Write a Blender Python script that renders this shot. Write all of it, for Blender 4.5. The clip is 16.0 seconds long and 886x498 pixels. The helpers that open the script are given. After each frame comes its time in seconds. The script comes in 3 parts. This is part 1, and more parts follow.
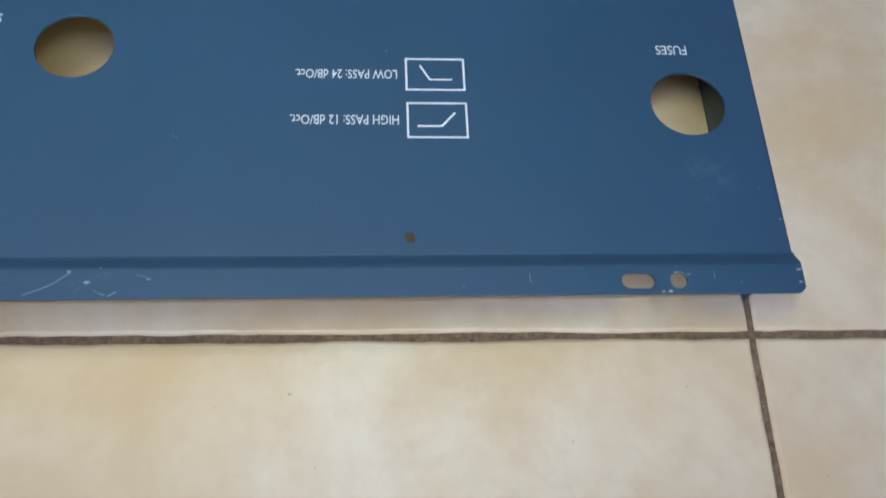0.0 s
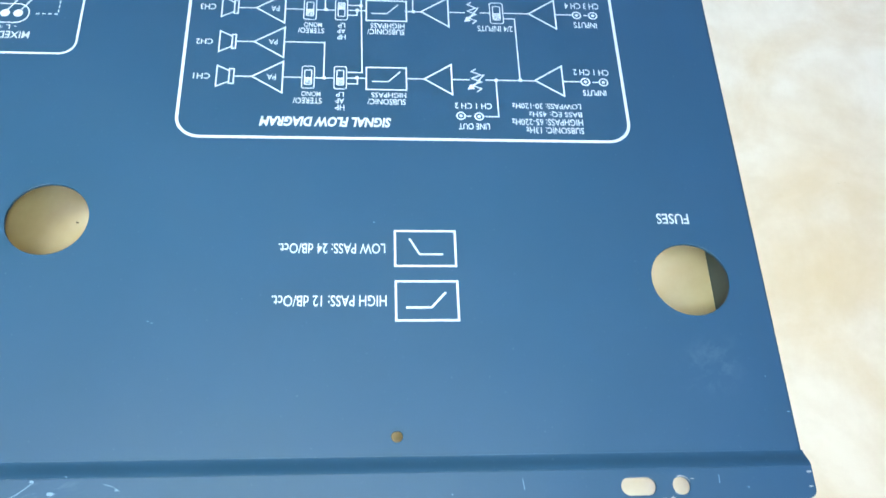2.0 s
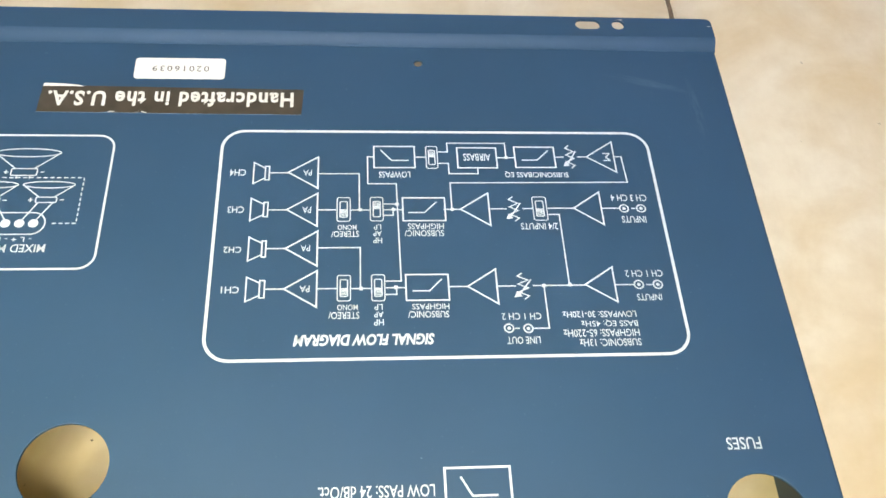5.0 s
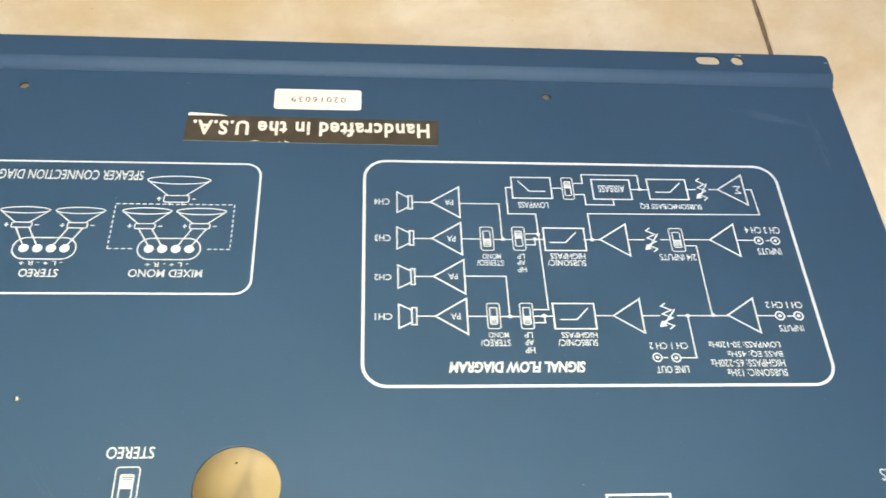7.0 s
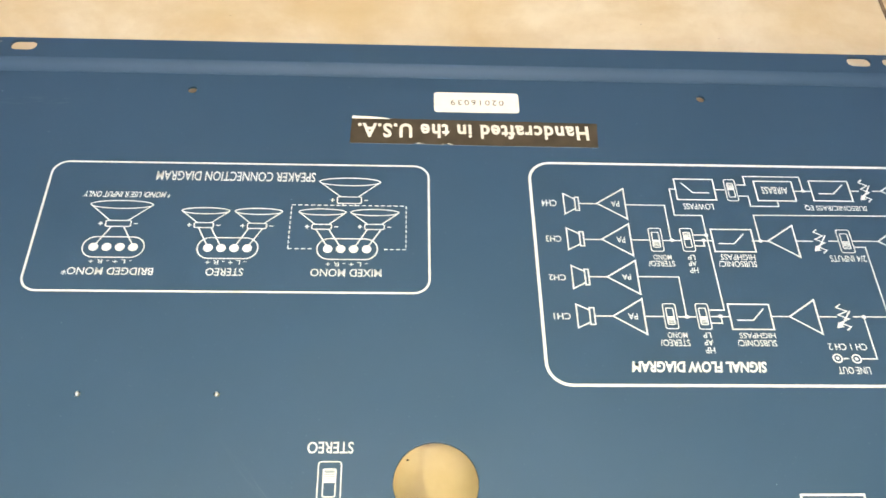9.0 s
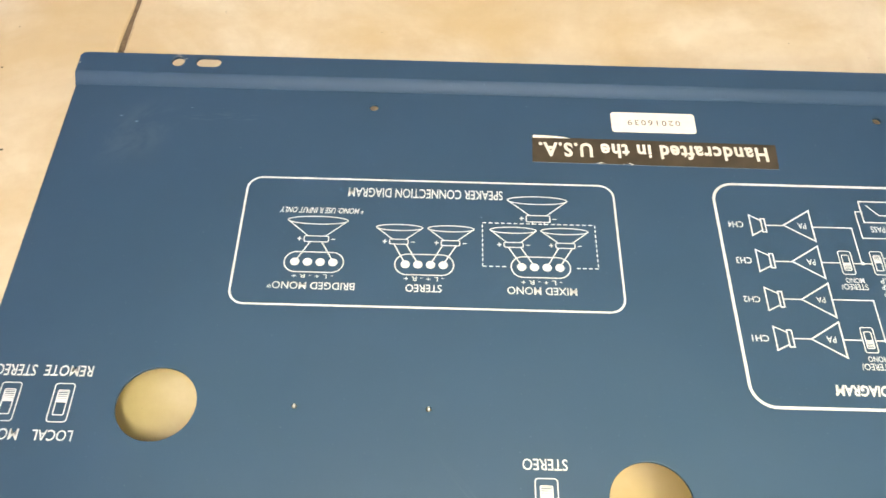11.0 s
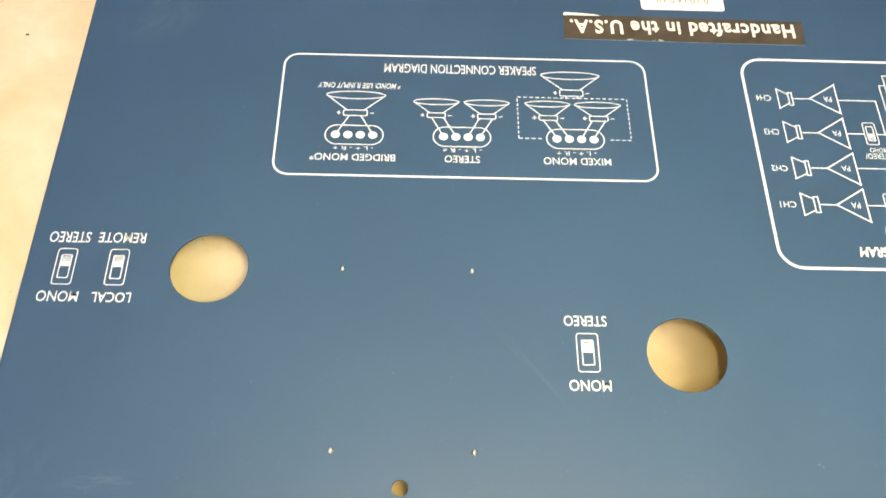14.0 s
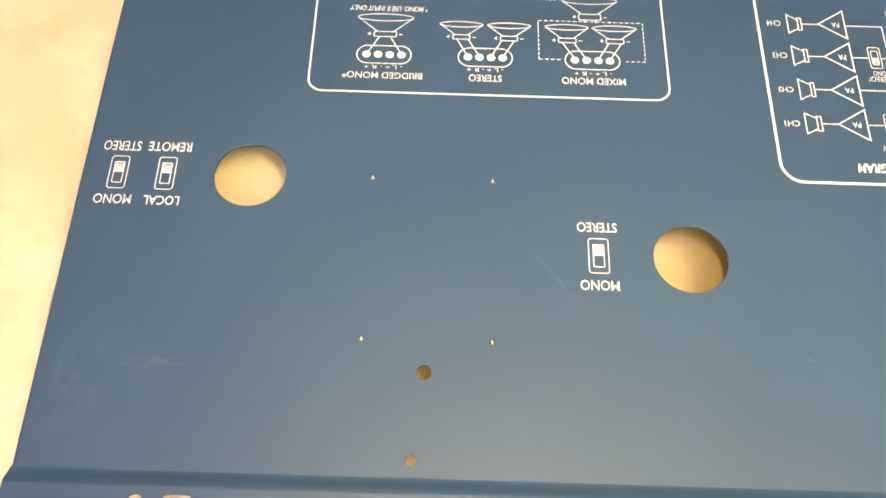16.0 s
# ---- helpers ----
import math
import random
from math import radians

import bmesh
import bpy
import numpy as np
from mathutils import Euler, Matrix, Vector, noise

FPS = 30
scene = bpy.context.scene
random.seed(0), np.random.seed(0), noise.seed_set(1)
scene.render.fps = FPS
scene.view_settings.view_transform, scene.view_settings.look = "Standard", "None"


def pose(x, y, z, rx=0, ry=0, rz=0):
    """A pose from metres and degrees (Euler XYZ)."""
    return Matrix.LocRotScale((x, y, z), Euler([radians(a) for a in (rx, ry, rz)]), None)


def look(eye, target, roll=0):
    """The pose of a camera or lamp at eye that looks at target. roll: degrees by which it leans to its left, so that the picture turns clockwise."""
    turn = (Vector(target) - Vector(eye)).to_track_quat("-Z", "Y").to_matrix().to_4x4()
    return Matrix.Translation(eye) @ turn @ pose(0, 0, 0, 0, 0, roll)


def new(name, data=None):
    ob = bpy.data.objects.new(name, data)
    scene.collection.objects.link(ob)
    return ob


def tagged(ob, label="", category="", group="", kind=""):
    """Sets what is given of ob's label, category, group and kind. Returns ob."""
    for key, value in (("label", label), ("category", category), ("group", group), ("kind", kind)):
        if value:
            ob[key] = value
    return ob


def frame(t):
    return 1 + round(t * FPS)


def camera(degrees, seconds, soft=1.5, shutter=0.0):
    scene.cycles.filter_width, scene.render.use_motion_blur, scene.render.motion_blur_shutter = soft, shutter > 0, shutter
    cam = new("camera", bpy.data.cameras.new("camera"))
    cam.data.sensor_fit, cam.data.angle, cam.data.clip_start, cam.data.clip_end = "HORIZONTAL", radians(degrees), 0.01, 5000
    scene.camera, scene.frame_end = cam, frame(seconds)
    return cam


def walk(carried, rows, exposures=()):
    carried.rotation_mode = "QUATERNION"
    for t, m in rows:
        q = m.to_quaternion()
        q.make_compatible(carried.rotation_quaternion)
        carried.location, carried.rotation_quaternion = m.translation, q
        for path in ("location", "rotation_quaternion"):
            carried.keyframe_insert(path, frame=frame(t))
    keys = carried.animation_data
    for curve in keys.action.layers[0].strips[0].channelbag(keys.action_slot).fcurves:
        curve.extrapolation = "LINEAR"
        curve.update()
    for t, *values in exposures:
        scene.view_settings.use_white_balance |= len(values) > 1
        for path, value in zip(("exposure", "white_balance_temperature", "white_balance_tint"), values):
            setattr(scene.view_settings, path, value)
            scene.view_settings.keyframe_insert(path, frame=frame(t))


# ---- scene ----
# Camera: a phone carried by hand over the cover, 30 cm above the floor
cam = camera(52.47, 16.0, soft=1.5, shutter=0.35)
PATH = [
    (0.0, pose(0.0598, -0.2249, 0.2944, 25.84, -4.17, -2.36)),
    (0.5, pose(0.0664, -0.2039, 0.2977, 25.99, -4.05, -2.37)),
    (1.0, pose(0.0678, -0.1944, 0.3020, 26.75, -4.17, -1.91)),
    (1.5, pose(0.0625, -0.1833, 0.3032, 27.18, -4.63, -2.06)),
    (2.0, pose(0.0638, -0.1737, 0.3036, 27.45, -4.42, -2.07)),
    (2.5, pose(0.0620, -0.1636, 0.3087, 28.46, -3.80, -2.13)),
    (3.0, pose(0.0594, -0.1550, 0.3086, 29.77, -3.88, -2.68)),
    (3.5, pose(0.0571, -0.1455, 0.3091, 30.35, -4.11, -2.78)),
    (3.7, pose(0.0550, -0.1403, 0.3095, 30.44, -4.05, -2.75)),
    (5.8, pose(0.0365, -0.1177, 0.3049, 33.24, -4.63, -3.35)),
    (6.0, pose(0.0309, -0.1188, 0.3057, 33.40, -4.76, -3.11)),
    (6.5, pose(0.0164, -0.1200, 0.3094, 33.51, -4.70, -2.62)),
    (7.0, pose(0.0017, -0.1209, 0.3084, 33.80, -4.18, -2.25)),
    (7.5, pose(-0.0137, -0.1217, 0.3062, 33.65, -3.97, -1.55)),
    (8.0, pose(-0.0247, -0.1229, 0.3076, 34.03, -3.33, -1.48)),
    (8.5, pose(-0.0375, -0.1255, 0.3067, 34.23, -2.70, -1.47)),
    (9.0, pose(-0.0469, -0.1233, 0.3077, 34.12, -2.52, -0.98)),
    (9.5, pose(-0.0617, -0.1202, 0.3105, 34.06, -2.21, -0.84)),
    (10.0, pose(-0.0775, -0.1186, 0.3122, 34.20, -1.57, 0.43)),
    (10.2, pose(-0.0831, -0.1202, 0.3112, 34.53, -1.39, 0.66)),
    (12.3, pose(-0.1162, -0.1232, 0.3158, 33.57, -0.46, 1.35)),
    (12.5, pose(-0.1132, -0.1234, 0.3162, 33.07, -0.04, 1.29)),
    (13.0, pose(-0.1128, -0.1273, 0.3160, 32.37, -0.10, 0.99)),
    (13.5, pose(-0.1174, -0.1334, 0.3103, 31.50, -2.06, -0.62)),
    (14.0, pose(-0.1205, -0.1435, 0.3095, 29.66, -1.74, 0.24)),
    (14.5, pose(-0.1213, -0.1488, 0.3160, 28.95, -1.31, 0.66)),
    (15.0, pose(-0.1241, -0.1528, 0.3166, 28.60, -1.51, 0.87)),
    (15.5, pose(-0.1220, -0.1613, 0.3195, 28.25, -1.23, 1.06)),
    (16.0, pose(-0.1206, -0.1673, 0.3236, 26.43, -0.79, 1.55)),
]
EXPOSURES = [
    (0.0, -1.18, 4950, 22),
    (0.5, -0.65, 4800, 17),
    (1.0, -0.30, 4700, 15),
    (2.0, -0.12, 4700, 13),
    (3.0, -0.15, 5050, 18),
    (6.0, -0.27, 6050, 18),
    (10.0, -0.15, 6700, 20),
    (12.5, -0.14, 6750, 20),
    (14.0, 0.08, 6850, 21),
    (16.0, 0.08, 7950, 29),
]
walk(cam, PATH, EXPOSURES)

# World and lights: a closed room with a dim panel and two batten lamps added, unseen, on the ceiling
world = bpy.data.worlds.new("world")
scene.world = world
world.use_nodes = True
world.node_tree.nodes["Background"].inputs[0].default_value = (0.6, 0.7, 0.9, 1)
world.node_tree.nodes["Background"].inputs[1].default_value = 0.05
PANEL_STRENGTH = 8.0
TUBE_STRENGTH = 195.0


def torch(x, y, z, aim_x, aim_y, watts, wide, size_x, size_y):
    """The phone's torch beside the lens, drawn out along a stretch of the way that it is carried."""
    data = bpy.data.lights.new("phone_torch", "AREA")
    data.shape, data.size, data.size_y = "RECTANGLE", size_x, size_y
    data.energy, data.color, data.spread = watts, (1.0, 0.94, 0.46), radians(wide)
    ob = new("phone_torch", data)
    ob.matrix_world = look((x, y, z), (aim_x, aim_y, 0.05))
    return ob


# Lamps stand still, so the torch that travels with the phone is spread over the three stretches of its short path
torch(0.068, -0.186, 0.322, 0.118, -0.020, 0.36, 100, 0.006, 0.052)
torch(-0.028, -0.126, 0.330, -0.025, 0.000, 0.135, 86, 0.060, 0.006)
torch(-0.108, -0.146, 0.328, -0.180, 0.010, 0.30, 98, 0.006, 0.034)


MM = 0.001
TOP = 0.0493         # height of the cover's upper face over the floor
SHEET = 1.2          # sheet metal thickness, mm
XL, XR = -249.2, 192.5
YF, YB = -108.5, 133.8   # where the main face ends at the two joggles
LIFT = 2.1           # how far the flanges stand proud, mm


# ---------------------------------------------------------------- materials
def material(name):
    m = bpy.data.materials.new(name)
    m.use_nodes = True
    nt = m.node_tree
    return m, nt, nt.nodes["Principled BSDF"]


def node_of(nt, kind, **values):
    n = nt.nodes.new(kind)
    for key, value in values.items():
        n.inputs[key].default_value = value
    return n


def noise_of(nt, vector, scale, detail=4.0, rough=0.55, distortion=0.0):
    n = node_of(nt, "ShaderNodeTexNoise", Scale=scale, Detail=detail, Roughness=rough, Distortion=distortion)
    nt.links.new(vector, n.inputs["Vector"])
    return n.outputs["Fac"]


def ramp_of(nt, fac, low, high, a=(0, 0, 0, 1), b=(1, 1, 1, 1)):
    n = nt.nodes.new("ShaderNodeValToRGB")
    n.color_ramp.elements[0].position, n.color_ramp.elements[1].position = low, high
    n.color_ramp.elements[0].color, n.color_ramp.elements[1].color = a, b
    nt.links.new(fac, n.inputs["Fac"])
    return n.outputs["Color"]


def mix_of(nt, fac, a, b, blend="MIX"):
    n = nt.nodes.new("ShaderNodeMix")
    n.data_type, n.blend_type = "RGBA", blend
    for socket, value in ((n.inputs[0], fac), (n.inputs[6], a), (n.inputs[7], b)):
        if isinstance(value, (int, float, tuple)):
            socket.default_value = value
        else:
            nt.links.new(value, socket)
    return n.outputs[2]


def math_of(nt, op, a, b):
    n = nt.nodes.new("ShaderNodeMath")
    n.operation = op
    for socket, value in ((n.inputs[0], a), (n.inputs[1], b)):
        if isinstance(value, (int, float)):
            socket.default_value = value
        else:
            nt.links.new(value, socket)
    return n.outputs[0]


def bump_of(nt, height, strength, distance):
    n = node_of(nt, "ShaderNodeBump", Strength=strength, Distance=distance)
    nt.links.new(height, n.inputs["Height"])
    return n.outputs["Normal"]


def coords(nt):
    return nt.nodes.new("ShaderNodeTexCoord").outputs["Object"]


def smear(nt, vector, x, y, length, width, turn, seed, low=0.5, high=0.75, scale=3.0):
    """A rubbed patch of uneven outline round a spot of the sheet (mm)."""
    m = nt.nodes.new("ShaderNodeMapping")
    m.vector_type = "TEXTURE"
    m.inputs["Location"].default_value = (x * MM, y * MM, 0)
    m.inputs["Rotation"].default_value = (0, 0, radians(turn))
    m.inputs["Scale"].default_value = (length * MM, width * MM, 0.05)
    nt.links.new(vector, m.inputs["Vector"])
    g = nt.nodes.new("ShaderNodeTexGradient")
    g.gradient_type = "QUADRATIC_SPHERE"
    nt.links.new(m.outputs["Vector"], g.inputs["Vector"])
    shift = nt.nodes.new("ShaderNodeVectorMath")
    shift.operation = "ADD"
    shift.inputs[1].default_value = (seed * 3.7, seed * 1.3, seed)
    nt.links.new(m.outputs["Vector"], shift.inputs[0])
    n = ramp_of(nt, noise_of(nt, shift.outputs[0], scale, 5.0, 0.65, 0.4), low, high)
    edge = ramp_of(nt, g.outputs["Fac"], 0.0, 0.35)
    return math_of(nt, "MULTIPLY", n, edge)


def make_paint():
    """Blue satin powder coat with fine orange peel, dust and rubbed patches."""
    m, nt, out = material("blue_powder_coat")
    v = coords(nt)
    cloud = noise_of(nt, v, 14.0, 3.0)
    blue = mix_of(nt, ramp_of(nt, cloud, 0.3, 0.7), (0.0232, 0.0625, 0.116, 1), (0.0262, 0.0680, 0.125, 1))
    speck = ramp_of(nt, noise_of(nt, v, 900.0, 2.0), 0.70, 0.80)
    dust = math_of(nt, "MULTIPLY", speck, 0.16)
    blue = mix_of(nt, dust, blue, (0.30, 0.38, 0.45, 1))
    marks = None
    for spot in SMEARS:
        s = smear(nt, v, *spot)
        marks = s if marks is None else math_of(nt, "MAXIMUM", marks, s)
    blue = mix_of(nt, math_of(nt, "MULTIPLY", marks, 0.12), blue, (0.28, 0.36, 0.42, 1))
    nt.links.new(blue, out.inputs["Base Color"])
    rough = ramp_of(nt, noise_of(nt, v, 35.0, 4.0), 0.3, 0.7, (0.44, 0.44, 0.44, 1), (0.51, 0.51, 0.51, 1))
    nt.links.new(rough, out.inputs["Roughness"])
    out.inputs["Specular IOR Level"].default_value = 0.55
    peel = noise_of(nt, v, 1500.0, 2.0)
    nt.links.new(bump_of(nt, peel, 0.12, 0.0002), out.inputs["Normal"])
    return m


# rubbed patches on the sheet: x, y, length, width, turn, seed, low, high, scale
SMEARS = [
    (-219, 110, 27, 17, 50, 1, 0.42, 0.75, 1.8),
    (-186, 118, 30, 4, 2, 2, 0.50, 0.80, 4.0),
    (-236, -82, 14, 26, -12, 3, 0.47, 0.72, 2.0),
    (-212, -74, 16, 4, 5, 4, 0.45, 0.70, 2.5),
    (-86, -36, 30, 2.0, -50, 5, 0.46, 0.85, 2.0),
    (170, -82, 16, 13, 40, 6, 0.44, 0.70, 2.4),
    (163, 116, 24, 3.0, -14, 7, 0.40, 0.64, 2.0),
    (178, 104, 3.0, 20, 4, 8, 0.40, 0.66, 2.0),
    (-25, -118, 20, 6, 12, 9, 0.55, 0.70, 3.0),
    (-60, -118, 60, 6, 2, 10, 0.60, 0.72, 5.0),
]


def make_plain(name, colour, rough, spread=0.06, scale=400.0, metal=0.0, bump=0.0, bump_distance=0.0002):
    m, nt, out = material(name)
    v = coords(nt)
    dark = tuple(c * (1 - spread) for c in colour) + (1,)
    light = tuple(min(1, c * (1 + spread)) for c in colour) + (1,)
    n = noise_of(nt, v, scale, 5.0)
    nt.links.new(ramp_of(nt, n, 0.3, 0.7, dark, light), out.inputs["Base Color"])
    out.inputs["Roughness"].default_value = rough
    out.inputs["Metallic"].default_value = metal
    if bump:
        nt.links.new(bump_of(nt, n, bump, bump_distance), out.inputs["Normal"])
    return m


def make_tile():
    """Glazed ceramic tile, mottled cream and ochre, with fine veins."""
    m, nt, out = material("cream_tile")
    info = nt.nodes.new("ShaderNodeObjectInfo")
    shift = nt.nodes.new("ShaderNodeVectorMath")
    shift.operation = "ADD"
    scaled = nt.nodes.new("ShaderNodeVectorMath")
    scaled.operation = "SCALE"
    scaled.inputs[0].default_value = (9.0, 5.0, 3.0)
    nt.links.new(info.outputs["Random"], scaled.inputs["Scale"])
    nt.links.new(coords(nt), shift.inputs[0])
    nt.links.new(scaled.outputs[0], shift.inputs[1])
    v = shift.outputs[0]
    broad = noise_of(nt, v, 9.0, 5.0, 0.6, 0.6)
    base = ramp_of(nt, broad, 0.36, 0.62, (0.68, 0.535, 0.31, 1), (0.80, 0.70, 0.50, 1))
    patch = ramp_of(nt, noise_of(nt, v, 19.0, 6.0, 0.62, 0.5), 0.46, 0.70)
    base = mix_of(nt, math_of(nt, "MULTIPLY", patch, 0.60), base, (0.62, 0.46, 0.225, 1))
    vein = nt.nodes.new("ShaderNodeTexNoise")
    vein.inputs["Scale"].default_value, vein.inputs["Detail"].default_value, vein.inputs["Distortion"].default_value = 13.0, 4.0, 1.6
    nt.links.new(v, vein.inputs["Vector"])
    line_fac = math_of(nt, "ABSOLUTE", math_of(nt, "SUBTRACT", vein.outputs["Fac"], 0.5), 0.0)
    lines = ramp_of(nt, line_fac, 0.0, 0.03, (1, 1, 1, 1), (0, 0, 0, 1))
    base = mix_of(nt, math_of(nt, "MULTIPLY", lines, 0.035), base, (0.45, 0.31, 0.17, 1))
    grain = ramp_of(nt, noise_of(nt, v, 75.0, 7.0, 0.7), 0.42, 0.66)
    base = mix_of(nt, math_of(nt, "MULTIPLY", grain, 0.22), base, (0.58, 0.45, 0.26, 1))
    pits = ramp_of(nt, noise_of(nt, v, 210.0, 2.0), 0.765, 0.80)
    base = mix_of(nt, math_of(nt, "MULTIPLY", pits, 0.5), base, (0.25, 0.18, 0.11, 1))
    nt.links.new(base, out.inputs["Base Color"])
    out.inputs["Roughness"].default_value = 0.36
    nt.links.new(bump_of(nt, noise_of(nt, v, 60.0, 4.0), 0.12, 0.0006), out.inputs["Normal"])
    return m


def make_grout():
    m, nt, out = material("dirty_grout")
    v = coords(nt)
    c = ramp_of(nt, noise_of(nt, v, 520.0, 6.0, 0.75), 0.34, 0.66, (0.075, 0.050, 0.029, 1), (0.32, 0.225, 0.130, 1))
    c = mix_of(nt, math_of(nt, "MULTIPLY", ramp_of(nt, noise_of(nt, v, 40.0, 4.0), 0.4, 0.65), 0.6), c, (0.160, 0.112, 0.064, 1))
    nt.links.new(c, out.inputs["Base Color"])
    out.inputs["Roughness"].default_value = 0.95
    nt.links.new(bump_of(nt, noise_of(nt, v, 700.0, 5.0, 0.7), 0.8, 0.0012), out.inputs["Normal"])
    return m


def make_glow(name, colour, strength):
    m, nt, out = material(name)
    out.inputs["Base Color"].default_value = (*colour, 1)
    out.inputs["Emission Color"].default_value = (*colour, 1)
    out.inputs["Emission Strength"].default_value = strength
    return m


PAINT = make_paint()
INK = make_plain("white_screen_print", (0.60, 0.64, 0.67), 0.55, 0.10, 700.0)
BARE = make_plain("bare_steel", (0.80, 0.81, 0.83), 0.38, 0.10, 900.0, 0.5)
RUB = make_plain("paint_scratch", (0.19, 0.27, 0.36), 0.6, 0.25, 1500.0)
CHIP = make_plain("chipped_paint_edge", (0.38, 0.37, 0.35), 0.5, 0.2, 1500.0)
LABEL_WHITE = make_plain("label_paper", (0.80, 0.78, 0.71), 0.5, 0.04, 250.0)
LABEL_INK = make_plain("grey_label_ink", (0.13, 0.12, 0.11), 0.7, 0.2, 2500.0)
STICKER = make_plain("dark_sticker_film", (0.056, 0.045, 0.030), 0.42, 0.25, 120.0)
STICKER_INK = make_plain("sticker_lettering", (0.72, 0.70, 0.64), 0.5, 0.08, 900.0)
# Made-up yellow for the unseen underside; it throws light onto the floor below
BOUNCE = make_plain("yellow_bounce_face", (0.68, 0.66, 0.33), 0.6, 0.06, 90.0)
TILE = make_tile()
GROUT = make_grout()
PLASTER = make_plain("wall_plaster", (0.42, 0.39, 0.33), 0.85, 0.04, 6.0, 0.0, 0.1, 0.002)
CEILING = make_plain("ceiling_paint", (0.36, 0.35, 0.33), 0.9, 0.03, 5.0)
LAMP_METAL = make_plain("white_lamp_metal", (0.75, 0.75, 0.74), 0.4, 0.03, 30.0)
GLOW = make_glow("added_lit_diffuser", (0.92, 0.93, 1.0), PANEL_STRENGTH)
GLOW_TUBE = make_glow("added_lit_tube", (0.92, 0.93, 1.0), TUBE_STRENGTH)
CRUMB = make_plain("dark_crumb", (0.10, 0.07, 0.045), 0.9, 0.3, 900.0)


# ---------------------------------------------------------------- mesh helpers
def mesh_of(bm, name, mat):
    me = bpy.data.meshes.new(name)
    bm.to_mesh(me)
    bm.free()
    me.materials.append(mat)
    return me


def part(name, bm, mat, parent, label=""):
    """Link a bmesh (or a mesh) as one mesh object under a thing or a part."""
    me = bm if isinstance(bm, bpy.types.Mesh) else mesh_of(bm, name, mat)
    ob = new(name, me)
    ob.parent = parent
    if label:
        tagged(ob, label)
    return ob


def block(x0, y0, z0, x1, y1, z1, bevel=0.0):
    bm = bmesh.new()
    bmesh.ops.create_cube(bm, size=1.0)
    for v in bm.verts:
        v.co = Vector(((x0 + x1) / 2 + v.co.x * (x1 - x0), (y0 + y1) / 2 + v.co.y * (y1 - y0), (z0 + z1) / 2 + v.co.z * (z1 - z0)))
    if bevel:
        bmesh.ops.bevel(bm, geom=bm.edges[:], offset=bevel, segments=2, affect="EDGES")
    return bm


def circle_points(x, y, r, n=48, ry=None):
    return [(x + r * math.cos(2 * math.pi * k / n), y + (ry or r) * math.sin(2 * math.pi * k / n)) for k in range(n)]


def rounded(x0, y0, x1, y1, r, n=8):
    pts = []
    for cx, cy, a in ((x1 - r, y1 - r, 0), (x0 + r, y1 - r, 90), (x0 + r, y0 + r, 180), (x1 - r, y0 + r, 270)):
        for k in range(n + 1):
            b = radians(a + 90 * k / n)
            pts.append((cx + r * math.cos(b), cy + r * math.sin(b)))
    return pts


def cut_sheet(name, outlines, thick, bevel, mat):
    """A flat sheet (mm, upper face at z = 0) from an outline and the holes in it."""
    cu = bpy.data.curves.new(name, "CURVE")
    cu.dimensions, cu.fill_mode = "2D", "BOTH"
    for pts in outlines:
        sp = cu.splines.new("POLY")
        sp.points.add(len(pts) - 1)
        for p, (x, y) in zip(sp.points, pts):
            p.co = (x * MM, y * MM, 0, 1)
        sp.use_cyclic_u = True
    cu.extrude = (thick / 2 - bevel) * MM
    cu.bevel_depth, cu.bevel_resolution, cu.offset = bevel * MM, 2, -bevel * MM
    ob = bpy.data.objects.new(name, cu)
    me = bpy.data.meshes.new_from_object(ob)
    bpy.data.objects.remove(ob)
    me.name = name
    me.transform(Matrix.Translation((0, 0, -thick / 2 * MM)))
    me.materials.clear()
    me.materials.append(mat)
    return me


def swept(profile, ends):
    """A strip along x from a closed profile of (y, z) in mm; ends gives its two x for each point."""
    bm = bmesh.new()
    n = len(profile)
    half = n // 2

    def ring(side, ks):
        return [bm.verts.new((ends(k)[side] * MM, profile[k][0] * MM, profile[k][1] * MM)) for k in ks]

    def face(corners, outward):
        f = bm.faces.new(corners)
        f.normal_update()
        if f.normal.dot(Vector(outward)) < 0:
            f.normal_flip()
        return f

    away = 1 if profile[half - 1][0] > profile[0][0] else -1
    for ks, outward in ((range(half), (0, 0, 1)), (range(half, n), (0, 0, -1)), ((half - 1, half), (0, away, 0)), ((n - 1, 0), (0, -away, 0))):
        left, right = ring(0, ks), ring(1, ks)
        for k in range(len(left) - 1):
            face((left[k], left[k + 1], right[k + 1], right[k]), outward).smooth = True
    for side in (0, 1):
        cap = ring(side, range(n))
        for k in range(half - 1):
            face((cap[k], cap[k + 1], cap[n - 2 - k], cap[n - 1 - k]), (2 * side - 1, 0, 0))
    return bm


